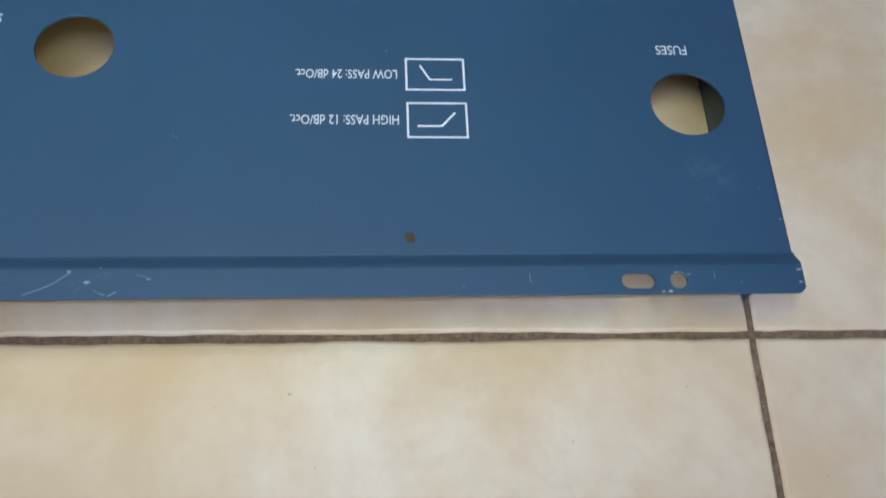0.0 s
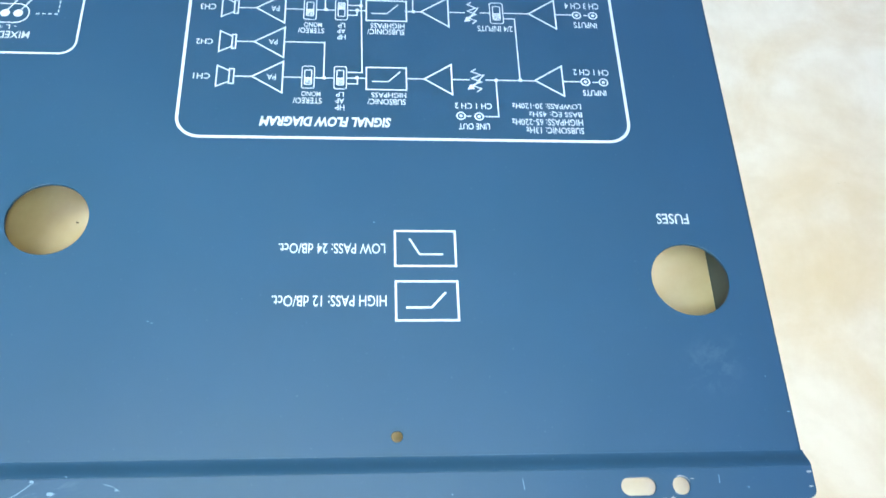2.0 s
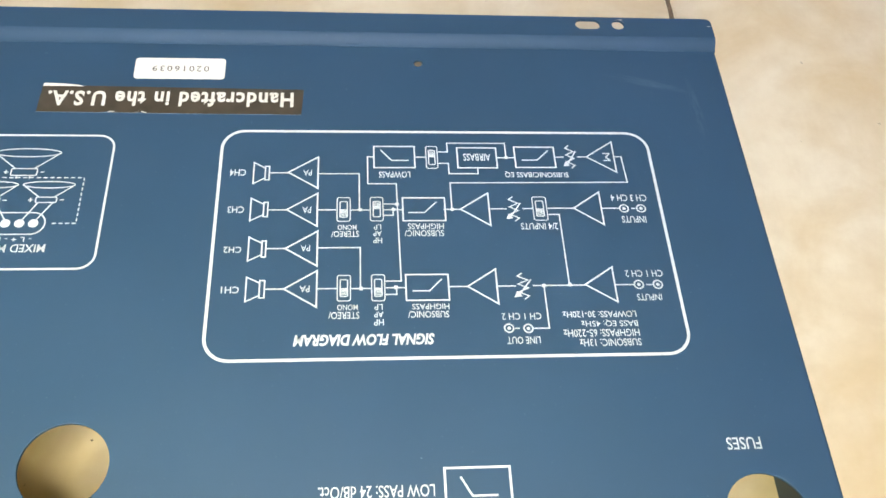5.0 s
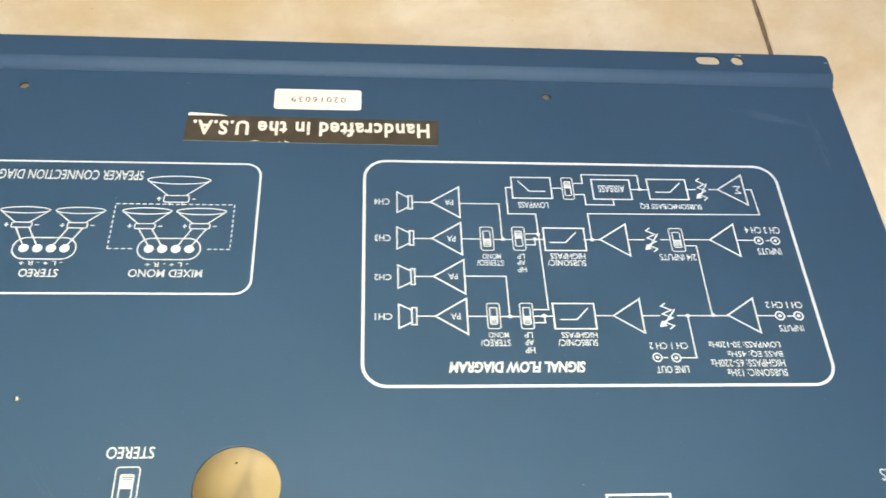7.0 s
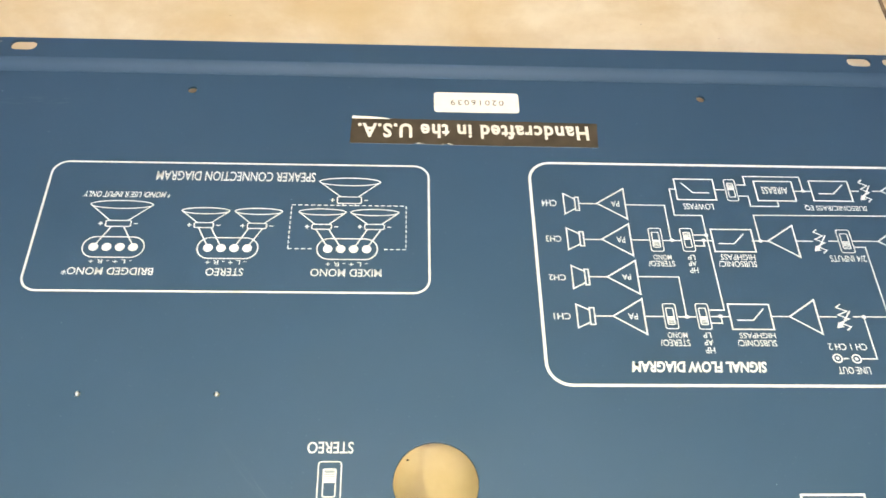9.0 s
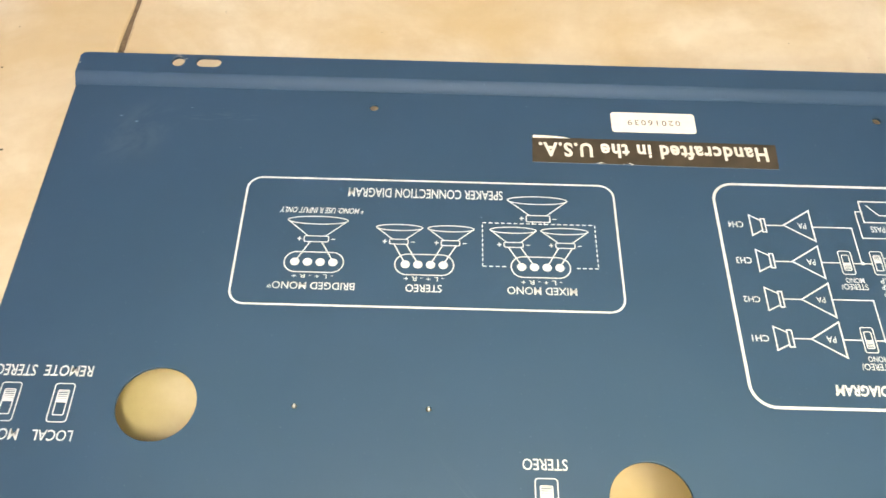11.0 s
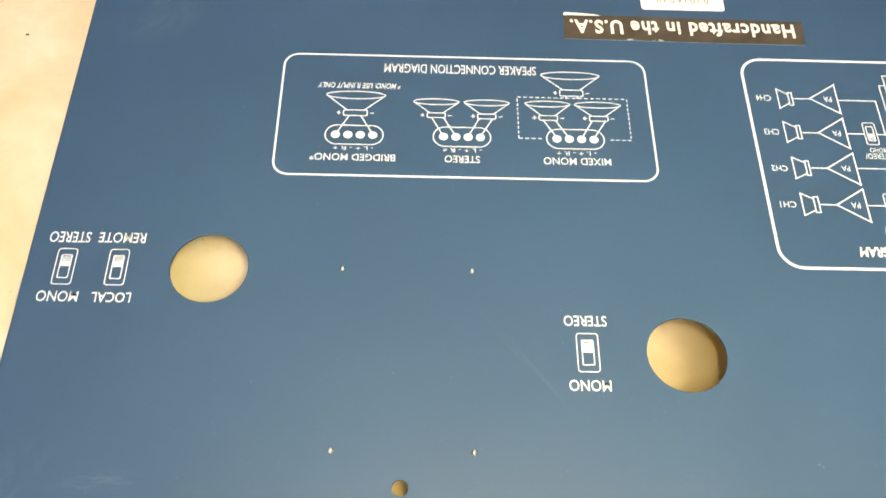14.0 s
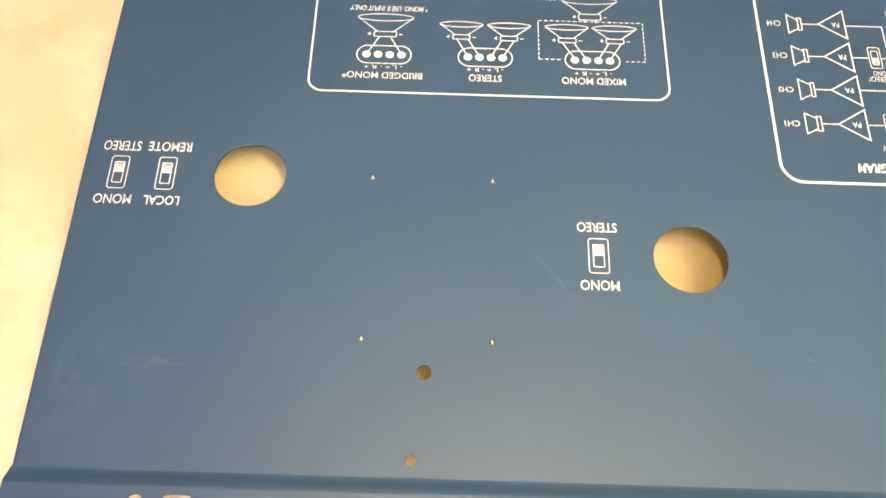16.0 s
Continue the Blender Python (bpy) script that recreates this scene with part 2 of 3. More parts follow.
def stroke(bm, pts, w, closed=False, z=0.0):
    """A flat line of width w (mm) with mitred corners."""
    ps = [Vector((p[0], p[1])) for p in pts]
    n = len(ps)
    left, right = [], []
    for k in range(n):
        a = ps[k - 1] if (k > 0 or closed) else None
        b = ps[(k + 1) % n] if (k < n - 1 or closed) else None
        d1 = (ps[k] - a).normalized() if a is not None else None
        d2 = (b - ps[k]).normalized() if b is not None else None
        d1, d2 = d1 or d2, d2 or d1
        n1, n2 = Vector((-d1.y, d1.x)), Vector((-d2.y, d2.x))
        m = n1 + n2
        m = m.normalized() if m.length > 1e-6 else n1
        s = w / 2 / max(0.35, m.dot(n1))
        left.append(bm.verts.new(((ps[k].x + m.x * s) * MM, (ps[k].y + m.y * s) * MM, z * MM)))
        right.append(bm.verts.new(((ps[k].x - m.x * s) * MM, (ps[k].y - m.y * s) * MM, z * MM)))
    for k in range(n if closed else n - 1):
        j = (k + 1) % n
        bm.faces.new((left[k], right[k], right[j], left[j]))
    return bm


def fill(bm, pts, z=0.0):
    f = bm.faces.new([bm.verts.new((x * MM, y * MM, z * MM)) for x, y in pts])
    f.normal_update()
    if f.normal.z < 0:
        f.normal_flip()
    return bm


# ---------------------------------------------------------------- the room
WX0, WX1, WY0, WY1, WALL, HIGH = -2.535, 2.93, -2.85, 2.61, 0.12, 2.6
for name, box_of in (
    ("wall_north", (WX0 - WALL, WY1, 0, WX1 + WALL, WY1 + WALL, HIGH)),
    ("wall_south", (WX0 - WALL, WY0 - WALL, 0, WX1 + WALL, WY0, HIGH)),
    ("wall_east", (WX1, WY0, 0, WX1 + WALL, WY1, HIGH)),
    ("wall_west", (WX0 - WALL, WY0, 0, WX0, WY1, HIGH)),
):
    tagged(part(name, block(*box_of), PLASTER, None), "plain beige plastered room wall", "wall", kind="structure")
tagged(part("ceiling", block(WX0 - WALL, WY0 - WALL, HIGH, WX1 + WALL, WY1 + WALL, HIGH + 0.12), CEILING, None),
       "plain grey painted room ceiling", "ceiling", kind="structure")
floor = tagged(part("floor", block(WX0 - WALL, WY0 - WALL, -0.06, WX1 + WALL, WY1 + WALL, -0.0012), GROUT, None),
               "tiled floor with brown dirty grout between cream tiles", "floor", kind="structure")

# Unseen lamps added on the ceiling: a panel for sheen, battens for room light
def added_ceiling_light(x, y, half_x, half_y, glow, label):
    lamp = tagged(new("added_ceiling_light"), label, "lamp")
    lamp.location = (x, y, 2.6)
    e = 0.03
    for x0, y0, x1, y1 in ((-half_x - e, -half_y - e, half_x + e, -half_y), (-half_x - e, half_y, half_x + e, half_y + e),
                           (-half_x - e, -half_y, -half_x, half_y), (half_x, -half_y, half_x + e, half_y)):
        part("frame", block(x0, y0, -0.06, x1, y1, 0.0, 0.003), LAMP_METAL, lamp)
    part("diffuser", block(-half_x, -half_y, -0.05, half_x, half_y, -0.04), glow, lamp, "lit opal diffuser of the added panel")
    return lamp


# Added overhead so the sheet takes a sheen; no such lamp is seen
added_ceiling_light(-0.03, 0.03, 0.36, 0.30, GLOW, "dim lit white panel added on the ceiling for sheen")


def added_tube_light(x, y, length):
    """A fluorescent batten added out of view: body, two end caps and the lit tube."""
    lamp = tagged(new("added_ceiling_light"), "long white batten with a lit tube, added unseen on the ceiling", "lamp", "batten lamps on the ceiling")
    lamp.location = (x, y, 2.6)
    half = length / 2
    part("body", block(-half - 0.04, -0.035, -0.05, half + 0.04, 0.035, 0.0, 0.004), LAMP_METAL, lamp)
    for side in (-1, 1):
        cap = block(-0.012, -0.022, -0.105, 0.012, 0.022, -0.05, 0.003)
        part("end_cap", cap, LAMP_METAL, lamp).location.x = side * (half + 0.014)
    bm = bmesh.new()
    bmesh.ops.create_cone(bm, cap_ends=True, segments=20, radius1=0.02, radius2=0.02, depth=length)
    bmesh.ops.rotate(bm, verts=bm.verts[:], cent=(0, 0, 0), matrix=Matrix.Rotation(radians(90), 3, "Y"))
    bmesh.ops.translate(bm, verts=bm.verts[:], vec=(0, 0, -0.08))
    part("tube", bm, GLOW_TUBE, lamp, "lit white tube of an added batten")
    return lamp


# Added for the room's even light; no battens are in view
added_tube_light(-0.07, -1.10, 1.50)
added_tube_light(-0.07, -1.72, 1.50)

# ---------------------------------------------------------------- the cover
cover = tagged(new("amplifier_cover"), "scratched blue metal amplifier cover with white printed diagrams, lying on tiles", "cover")
cover.location = (0, 0, TOP)


def slot_points(x0, x1, y, h):
    return rounded(x0, y - h / 2, x1, y + h / 2, h / 2 - 0.01, 8)


ROUND_HOLES = ((167.8, -52.5), (-189.6, -3.7), (-36.0, -31.7))
outlines = [rounded(XL + 1.2, YF, XR - 1.2, YB, 0.3, 2)]
for hx, hy in ROUND_HOLES:
    outlines.append(circle_points(hx, hy, 12.7, 72))
RIVETS = ((-146.1, -3.4), (-103.6, -3.4), (-146.1, -64.2), (-103.6, -64.2))
for hx, hy, hr in ((72.8, -102.7, 1.7), (-128.7, 125.4, 1.7), (71.5, 125.4, 1.7), (-128.5, -103.3, 1.8), (-125.4, -75.0, 2.4),
                   *((x, y, 0.88) for x, y in RIVETS)):
    outlines.append(circle_points(hx, hy, hr, 24))
panel_mesh = cut_sheet("top_panel", outlines, SHEET, 0.18, PAINT)
panel_mesh.materials.append(BOUNCE)     # the unseen inner face is pale yellow to bounce light onto the floor
for face in panel_mesh.polygons:
    if face.normal.z < -0.9:
        face.material_index = 1
part("top_panel", panel_mesh, PAINT, cover)


def joggle_profile(y0, y1, crisp):
    """The S-shaped bend from the main face up to a flange."""
    up, low = [], []
    for k in range(13):
        s = k / 12
        z = LIFT * (crisp * s + (1 - crisp) * s * s * (3 - 2 * s))
        up.append((y0 + (y1 - y0) * s, z))
        low.append((y0 + (y1 - y0) * s, z - SHEET))
    return up + low[::-1]


def bend_ends(k):
    s = (k if k < 13 else 25 - k) / 12
    out = 0.6 * s * s * (3 - 2 * s)
    return XL - out, XR + out


def flange(y_in, y_out, holes, label):
    """A raised edge strip with fixing slots and rounded corners."""
    lo, hi = min(y_in, y_out), max(y_in, y_out)
    pts = rounded(XL - 0.6, lo, XR + 0.6, hi, 2.6, 6)
    inner = y_in
    pts = [(x, inner if abs(y - inner) < 2.7 else y) for x, y in pts]
    clean = []
    for p in pts:
        x = XL - 0.6 if abs(p[1] - inner) < 1e-6 and p[0] < 0 else XR + 0.6 if abs(p[1] - inner) < 1e-6 else p[0]
        if not clean or (abs(clean[-1][0] - x) + abs(clean[-1][1] - p[1])) > 1e-4:
            clean.append((x, p[1]))
    me = cut_sheet("flange", [clean] + holes, SHEET, 0.15, PAINT)
    ob = part("flange", me, PAINT, cover, label)
    ob.location.z = LIFT * MM
    return ob


def fixings(y, d):
    return [slot_points(136.0, 146.2, y, d), circle_points(153.6, y, d / 2, 24), slot_points(-202.3, -192.1, y, d), circle_points(-209.6, y, d / 2, 24)]


front_flange = flange(-113.6, -122.9, fixings(-118.6, 5.2), "raised blue edge with slotted fixing holes and scratches")
rear_flange = flange(139.4, 150.2, fixings(146.0, 5.2), "raised blue edge with slotted fixing holes")
part("bend", swept(joggle_profile(YF, -113.6, 0.1), bend_ends), PAINT, cover)
part("bend", swept(joggle_profile(YB, 139.4, 0.6), bend_ends), PAINT, cover)


def side_wall(side):
    """A wall folded down from the main face, splayed a little, standing on the floor."""
    edge = XR if side > 0 else XL
    height = TOP / MM
    outer = [(edge - side * 1.3, 0.0)]
    for k in range(1, 7):
        a = radians(90 * k / 6)
        outer.append((edge - side * 1.3 + side * 1.3 * math.sin(a), -1.3 + 1.3 * math.cos(a)))
    outer.append((edge + side * 4.4, -height))
    inner = [(edge + side * 3.2, -height)] + [(edge - side * 1.2, -2.4)] + [(edge - side * 1.3, -SHEET)]
    prof = outer + inner
    bm = bmesh.new()
    rings = [[bm.verts.new((x * MM, ((YB if end else YF) + (-1 if end else 1) * (0.0 if z > -3 else 4.0)) * MM, z * MM)) for x, z in prof] for end in (0, 1)]
    n = len(prof)
    for k in range(n):
        bm.faces.new((rings[0][k], rings[0][(k + 1) % n], rings[1][(k + 1) % n], rings[1][k]))
    bm.faces.new(rings[0][::-1])
    bm.faces.new(rings[1])
    bmesh.ops.recalc_face_normals(bm, faces=bm.faces[:])
    return part("side_wall", bm, PAINT, cover)


side_wall(1)
side_wall(-1)

# ---------------------------------------------------------------- printing on the cover
PRINT = 0.10     # height of the ink over the face, mm
WIRE = 0.46
sheet_print = cover


def ink(name, bm, mat=None, label=""):
    ob = part(name, bm, mat or INK, sheet_print, label)
    layer = 0.012 * (len(sheet_print.children) % 6)     # crossing strokes lie over one another
    ob.location.z = ((PRINT if sheet_print is cover else 0.0) + layer) * MM
    return ob


def letters(string, x0, y0, x1, y1, weight=0.012, slant=0.0, mat=None, spacing=1.0):
    """Lettering that fills the box, standing on its head as the cover lies."""
    cu = bpy.data.curves.new("lettering", "FONT")
    cu.body, cu.size, cu.offset, cu.shear, cu.resolution_u = string, 1.0, weight, slant, 3
    cu.fill_mode, cu.space_character = "FRONT", spacing
    ob = bpy.data.objects.new("lettering", cu)
    me = bpy.data.meshes.new_from_object(ob)
    bpy.data.objects.remove(ob)
    xs = [v.co.x for v in me.vertices]
    ys = [v.co.y for v in me.vertices]
    sx = (x1 - x0) / max(1e-6, max(xs) - min(xs))
    sy = (y1 - y0) / max(1e-6, max(ys) - min(ys))
    for v in me.vertices:
        v.co = Vector(((x1 - (v.co.x - min(xs)) * sx) * MM, (y1 - (v.co.y - min(ys)) * sy) * MM, 0))
    me.materials.clear()
    me.materials.append(mat or INK)
    return me


def text(string, x0, y0, x1, y1, weight=0.007, slant=0.0):
    return ink("lettering", letters(string, x0, y0, x1, y1, weight, slant))


def line(*pts, w=WIRE):
    return ink("wire_symbol", stroke(bmesh.new(), pts, w))


def box(x0, y0, x1, y1, w=0.54):
    return ink("filter_symbol", stroke(bmesh.new(), [(x0, y0), (x1, y0), (x1, y1), (x0, y1)], w, True))


def node(x, y):
    return ink("junction_symbol", fill(bmesh.new(), circle_points(x, y, 0.75, 16), 0.08))


def amp(ax, ay, bx, h):
    return ink("amplifier_symbol", stroke(bmesh.new(), [(ax, ay), (bx, ay - h / 2), (bx, ay + h / 2)], 0.55, True))


def driver(x, y, h, m0, m1, mh):
    """A loudspeaker seen from the side: cone and magnet."""
    bm = stroke(bmesh.new(), [(x, y - h / 2), (m0, y - mh * 0.36), (m0, y + mh * 0.36), (x, y + h / 2)], 0.48, True)
    stroke(bm, [(m0, y - mh / 2), (m1, y - mh / 2), (m1, y + mh / 2), (m0, y + mh / 2)], 0.48, True, 0.01)
    return ink("loudspeaker_symbol", bm)


def switch(x0, y0, x1, y1, high=True):
    """A slide switch: case, slot and ribbed knob."""
    w, h = x1 - x0, y1 - y0
    bm = stroke(bmesh.new(), rounded(x0 + 0.25, y0 + 0.25, x1 - 0.25, y1 - 0.25, min(0.16 * w, 1.0), 4), 0.36, True)
    ix0, ix1, iy0, iy1 = x0 + 0.25 * w, x1 - 0.25 * w, y0 + 0.19 * h, y1 - 0.19 * h
    stroke(bm, rounded(ix0, iy0, ix1, iy1, 0.4, 3), 0.38, True)
    mid = (iy0 + iy1) / 2
    lo, hi = (mid, iy1) if high else (iy0, mid)
    ribs = 6
    for k in range(ribs):
        a = lo + (hi - lo) * k / ribs
        near = ribs - 1 - k if high else k      # the ribs thin out away from the slot's middle
        b = a + (hi - lo) * (0.42 + 0.11 * near) / ribs
        fill(bm, [(ix0, a), (ix1, a), (ix1, b), (ix0, b)], 0.01)
    return ink("switch_symbol", bm)


def pot(x0, y0, x1, y1):
    """A variable resistor: zigzag with an arrow across."""
    xm, ym, w, h = (x0 + x1) / 2, (y0 + y1) / 2, x1 - x0, y1 - y0
    pts = [(xm, y1)]
    for k in range(6):
        pts.append((xm + (0.30 if k % 2 else -0.30) * w, y1 - h * (0.12 + 0.15 * k)))
    pts.append((xm, y0))
    bm = stroke(bmesh.new(), pts, 0.45)
    stroke(bm, [(x0 + 0.2 * w, y0 + 0.16 * h), (x1, y1 - 0.25 * h)], 0.5, False, 0.01)
    fill(bm, [(x0 - 0.1 * w, y0 + 0.08 * h), (x0 + 0.40 * w, y0 + 0.12 * h), (x0 + 0.10 * w, y0 + 0.32 * h)], 0.02)
    return ink("variable_resistor_symbol", bm)


def jack(x, y, r):
    bm = stroke(bmesh.new(), circle_points(x, y, r * 0.86, 24), 0.5, True)
    fill(bm, circle_points(x, y, r * 0.36, 14))
    return ink("socket_symbol", bm)


def cone(x, y, rx, m0, n0, m1, n1):
    """A loudspeaker drawn in perspective: rim, cone and magnet."""
    rim = 0.16 * rx
    bm = stroke(bmesh.new(), circle_points(x, y, rx, 40, rim), 0.42, True)
    xm = (m0 + m1) / 2
    half = (m1 - m0) / 2
    stroke(bm, [(x - rx, y - 0.1), (xm - half * 0.72, n1)], 0.42, False, 0.01)
    stroke(bm, [(x + rx, y - 0.1), (xm + half * 0.72, n1)], 0.42, False, 0.01)
    stroke(bm, rounded(m0, n0, m1, n1, 0.5, 3), 0.42, True, 0.02)
    ym, c = (n0 + n1) / 2, half + 1.7
    stroke(bm, [(xm - c - 0.75, ym), (xm - c + 0.75, ym)], 0.38)
    stroke(bm, [(xm - c, ym - 0.85), (xm - c, ym + 0.85)], 0.38, False, 0.01)
    stroke(bm, [(xm + c - 0.7, ym), (xm + c + 0.7, ym)], 0.38)
    return ink("loudspeaker_symbol", bm)


def terminals(x0, y0, x1, y1):
    """A row of four screw terminals."""
    h = y1 - y0
    bm = stroke(bmesh.new(), rounded(x0, y0, x1, y1, h / 2 - 0.05, 10), 0.46, True)
    for k in range(4):
        fill(bm, circle_points((x0 + x1) / 2 + (k - 1.5) * 0.215 * (x1 - x0), (y0 + y1) / 2, 1.65, 20), 0.01)
    return ink("terminal_symbol", bm)


def dashed(x0, y0, x1, y1):
    bm = bmesh.new()
    for (ax, ay), (bx, by) in (((x0, y0), (x0, y1)), ((x0, y1), (x1, y1)), ((x1, y1), (x1, y0)), ((x0, y0), (-77.0, y0)), ((x1, y0), (-53.8, y0))):
        length = math.hypot(bx - ax, by - ay)
        n = max(1, round(length / 2.2))
        for k in range(n):
            a, b = k / n, (k + 0.62) / n
            stroke(bm, [(ax + (bx - ax) * a, ay + (by - ay) * a), (ax + (bx - ax) * b, ay + (by - ay) * b)], 0.42)
    return ink("dashed_frame", bm)


def diagram(name, x0, y0, x1, y1, r, w, label):
    """The printed frame of a diagram, which carries its symbols."""
    ob = part(name, stroke(bmesh.new(), rounded(x0, y0, x1, y1, r, 10), w, True), INK, cover, label)
    ob.location.z = PRINT * MM
    return ob


# Signal flow diagram
sheet_print = diagram("signal_flow_diagram", 0, 0, 155.5, 91.0, 8.0, 1.05, "white printed block diagram of amplifier channels")
text('CH4', 3.5, 70.9, 9, 73.7)
driver(11.7, 72.1, 9.2, 15.7, 17.1, 5.9)
line((17.1, 72.2), (23.7, 72.2))
amp(23.7, 72.4, 34.1, 13.7)
text('PA', 28.9, 71, 31.9, 73.5)
line((34.1, 71.9), (48.5, 71.9), (48.5, 56.4))
node(48.8, 56.4)
text('CH3', 3.8, 55.2, 9.3, 57.9)
driver(11.5, 56.6, 9.3, 15.9, 17.3, 6)
line((17.4, 56.4), (23.7, 56.4))
amp(23.7, 56.5, 34.1, 13.7)
text('PA', 29, 55.2, 32, 57.7)
line((34.1, 56.4), (40.6, 56.4))
switch(40.6, 51.4, 45.6, 61.8, False)
line((45.6, 56.3), (52.0, 56.3))
switch(52, 51.5, 56.9, 61.9)
line((56.9, 58.8), (61.5, 58.8))
line((56.9, 56.4), (63.5, 56.4))
line((56.8, 54.1), (60.1, 54.1), (60.1, 56.5))
node(60.2, 56.5)
node(61.5, 58.7)
line((53.8, 79.4), (51.5, 79.4), (51.5, 67.5), (61.5, 67.5), (62.1, 27.9), (56.9, 27.9))
box(53.8, 74.6, 68.4, 84.2)
line((56.2, 82.6), (60.1, 77.9), (66.2, 77.9))
text('LOWPASS', 55.5, 70.2, 66.6, 72.9)
line((68.4, 79.4), (72.3, 79.4))
switch(72.3, 74.1, 76.9, 84.5)
box(63.5, 51.8, 78.2, 61.4)
line((65.3, 55.2), (71.0, 55.2), (75.2, 59.6))
text('HIGHPASS', 65, 48.3, 77.4, 50.7)
text('SUBSONIC/', 63.8, 45.4, 77.3, 47.9)
text('CH1', 3.9, 23.9, 9.6, 26.4)
driver(11.8, 25.3, 9.1, 16.1, 17.7, 6.4)
line((17.7, 25.3), (23.9, 25.3))
amp(23.9, 25.3, 34.5, 13.6)
text('PA', 29, 24.1, 32.2, 26.5)
line((34.5, 25.3), (40.9, 25.3))
switch(40.9, 20.4, 45.7, 30.5, False)
line((45.7, 25.2), (52.1, 25.2))
node(48.9, 25.2)
switch(52.1, 20.3, 56.9, 30.6, False)
line((56.9, 25.4), (63.7, 25.4))
line((56.9, 22.9), (60.5, 22.9), (60.5, 25.4))
node(60.3, 25.5)
box(63.6, 20.6, 77.7, 30.3)
line((65.7, 24.1), (71.3, 24.1), (75.6, 28.6))
text('CH2', 3.6, 39.2, 9.4, 41.6)
driver(11.7, 40.7, 9.3, 16.1, 17.4, 6.3)
line((17.4, 40.8), (23.8, 40.8))
amp(23.8, 40.8, 34.4, 13.7)
text('PA', 28.9, 39.7, 32, 42)
line((34.4, 41.0), (48.7, 41.0), (48.7, 25.4))
text('MONO', 41.1, 48.1, 47.5, 50.2)
text('STEREO/', 39, 45.3, 48.3, 47.7)
text('LP', 53.3, 48.2, 55.9, 50.3)
text('AP', 53.1, 45.6, 56, 47.6)
text('HP', 53.1, 42.7, 56.1, 44.9)
text('MONO', 41.2, 17.2, 47.8, 19.3)
text('STEREO/', 38.4, 14.1, 48.3, 16.6)
text('LP', 53.1, 17.3, 55.8, 19.3)
text('AP', 53, 14.5, 56, 16.6)
text('HP', 52.9, 11.6, 56.1, 13.8)
text('HIGHPASS', 65.4, 17.2, 77.5, 19.3)
text('SUBSONIC/', 64, 14.2, 77.3, 16.6)
text('SIGNAL FLOW DIAGRAM', 27.5, 4.6, 72.1, 8.6, 0.035, 0.2)
line((76.9, 81.8), (80.4, 81.8), (80.4, 85.9), (101.7, 85.9), (101.7, 79.3))
line((76.9, 76.6), (80.5, 76.6), (80.5, 72.0), (91.0, 72.0), (91.0, 74.6))
node(101.7, 79.3)
box(83.9, 74.6, 98.2, 83.7)
text('AIRBASS', 86.1, 77.8, 96, 81.1)
line((98.4, 79.2), (105.0, 79.2))
box(105, 74.9, 119.7, 84.2)
line((107.5, 78.2), (113.1, 78.2), (117.5, 82.6))
text('SUBSONIC/BASS EQ', 100.7, 70.4, 123.9, 73.1)
line((119.7, 79.6), (123.1, 79.6))
pot(123.1, 74.5, 127.8, 85)
line((128.1, 79.7), (131.6, 79.7))
amp(131.6, 79.8, 141.9, 14)
text('Σ', 137.8, 77.9, 140.6, 81.6)
line((142.0, 79.9), (144.6, 79.9), (145.1, 68.3), (80.6, 67.9), (80.6, 56.5))
node(80.7, 56.5)
line((77.6, 56.5), (83.6, 56.5))
amp(83.6, 56.6, 93.7, 13.7)
line((93.8, 56.7), (99.9, 56.7))
pot(99.9, 51.5, 105, 61.9)
line((105.5, 56.8), (109.0, 56.8))
switch(109, 51.6, 114.4, 62, False)
line((114.4, 56.9), (123.8, 56.9))
amp(123.8, 56.9, 133.8, 13.9)
line((133.9, 56.9), (140.2, 56.9))
jack(142, 56.8, 1.8)
jack(148.2, 56.8, 1.8)
line((144.7, 56.8), (146.2, 56.8))
text('CH 3 CH 4', 137.9, 59.9, 150.9, 62.8)
text('INPUTS', 140.5, 50.7, 149.2, 53.5)
line((114.1, 54.3), (118.3, 54.3), (118.3, 25.9))
node(118.5, 25.9)
text('2/4 INPUTS', 104.2, 48, 117.3, 50.7)
line((77.7, 25.6), (84.0, 25.6))
amp(84, 25.6, 93.8, 13.2)
line((93.8, 25.6), (100.2, 25.6))
pot(99.8, 20.5, 105.4, 30.6)
line((105.9, 25.7), (123.7, 25.7))
node(109.6, 25.6)
amp(123.7, 25.9, 133.8, 13.4)
line((133.8, 25.7), (140.3, 25.7))
jack(142, 25.7, 1.8)
jack(148.6, 25.7, 1.8)
line((144.6, 25.6), (146.7, 25.6))
text('CH 1 CH 2', 138, 28.7, 151, 31.3)
text('INPUTS', 140.6, 19.6, 149.1, 22.1)
line((109.6, 25.6), (109.6, 9.8), (104.4, 9.8))
jack(102.7, 9.8, 1.7)
jack(96.4, 10, 1.7)
line((98.3, 9.9), (100.0, 9.9))
text('CH 1 CH 2', 94.4, 13, 107.4, 15.5)
text('LINE OUT', 95.4, 4.3, 106.2, 6.9)
text('LOWPASS: 30-120Hz', 114.6, 13.5, 139.2, 15.8)
text('BASS EQ: 45Hz', 120.3, 10.1, 139.2, 12.6)
text('HIGHPASS: 65-220Hz', 114.1, 6.5, 139.2, 9.2)
text('SUBSONIC: 13Hz', 118.9, 3.1, 139.2, 5.7)

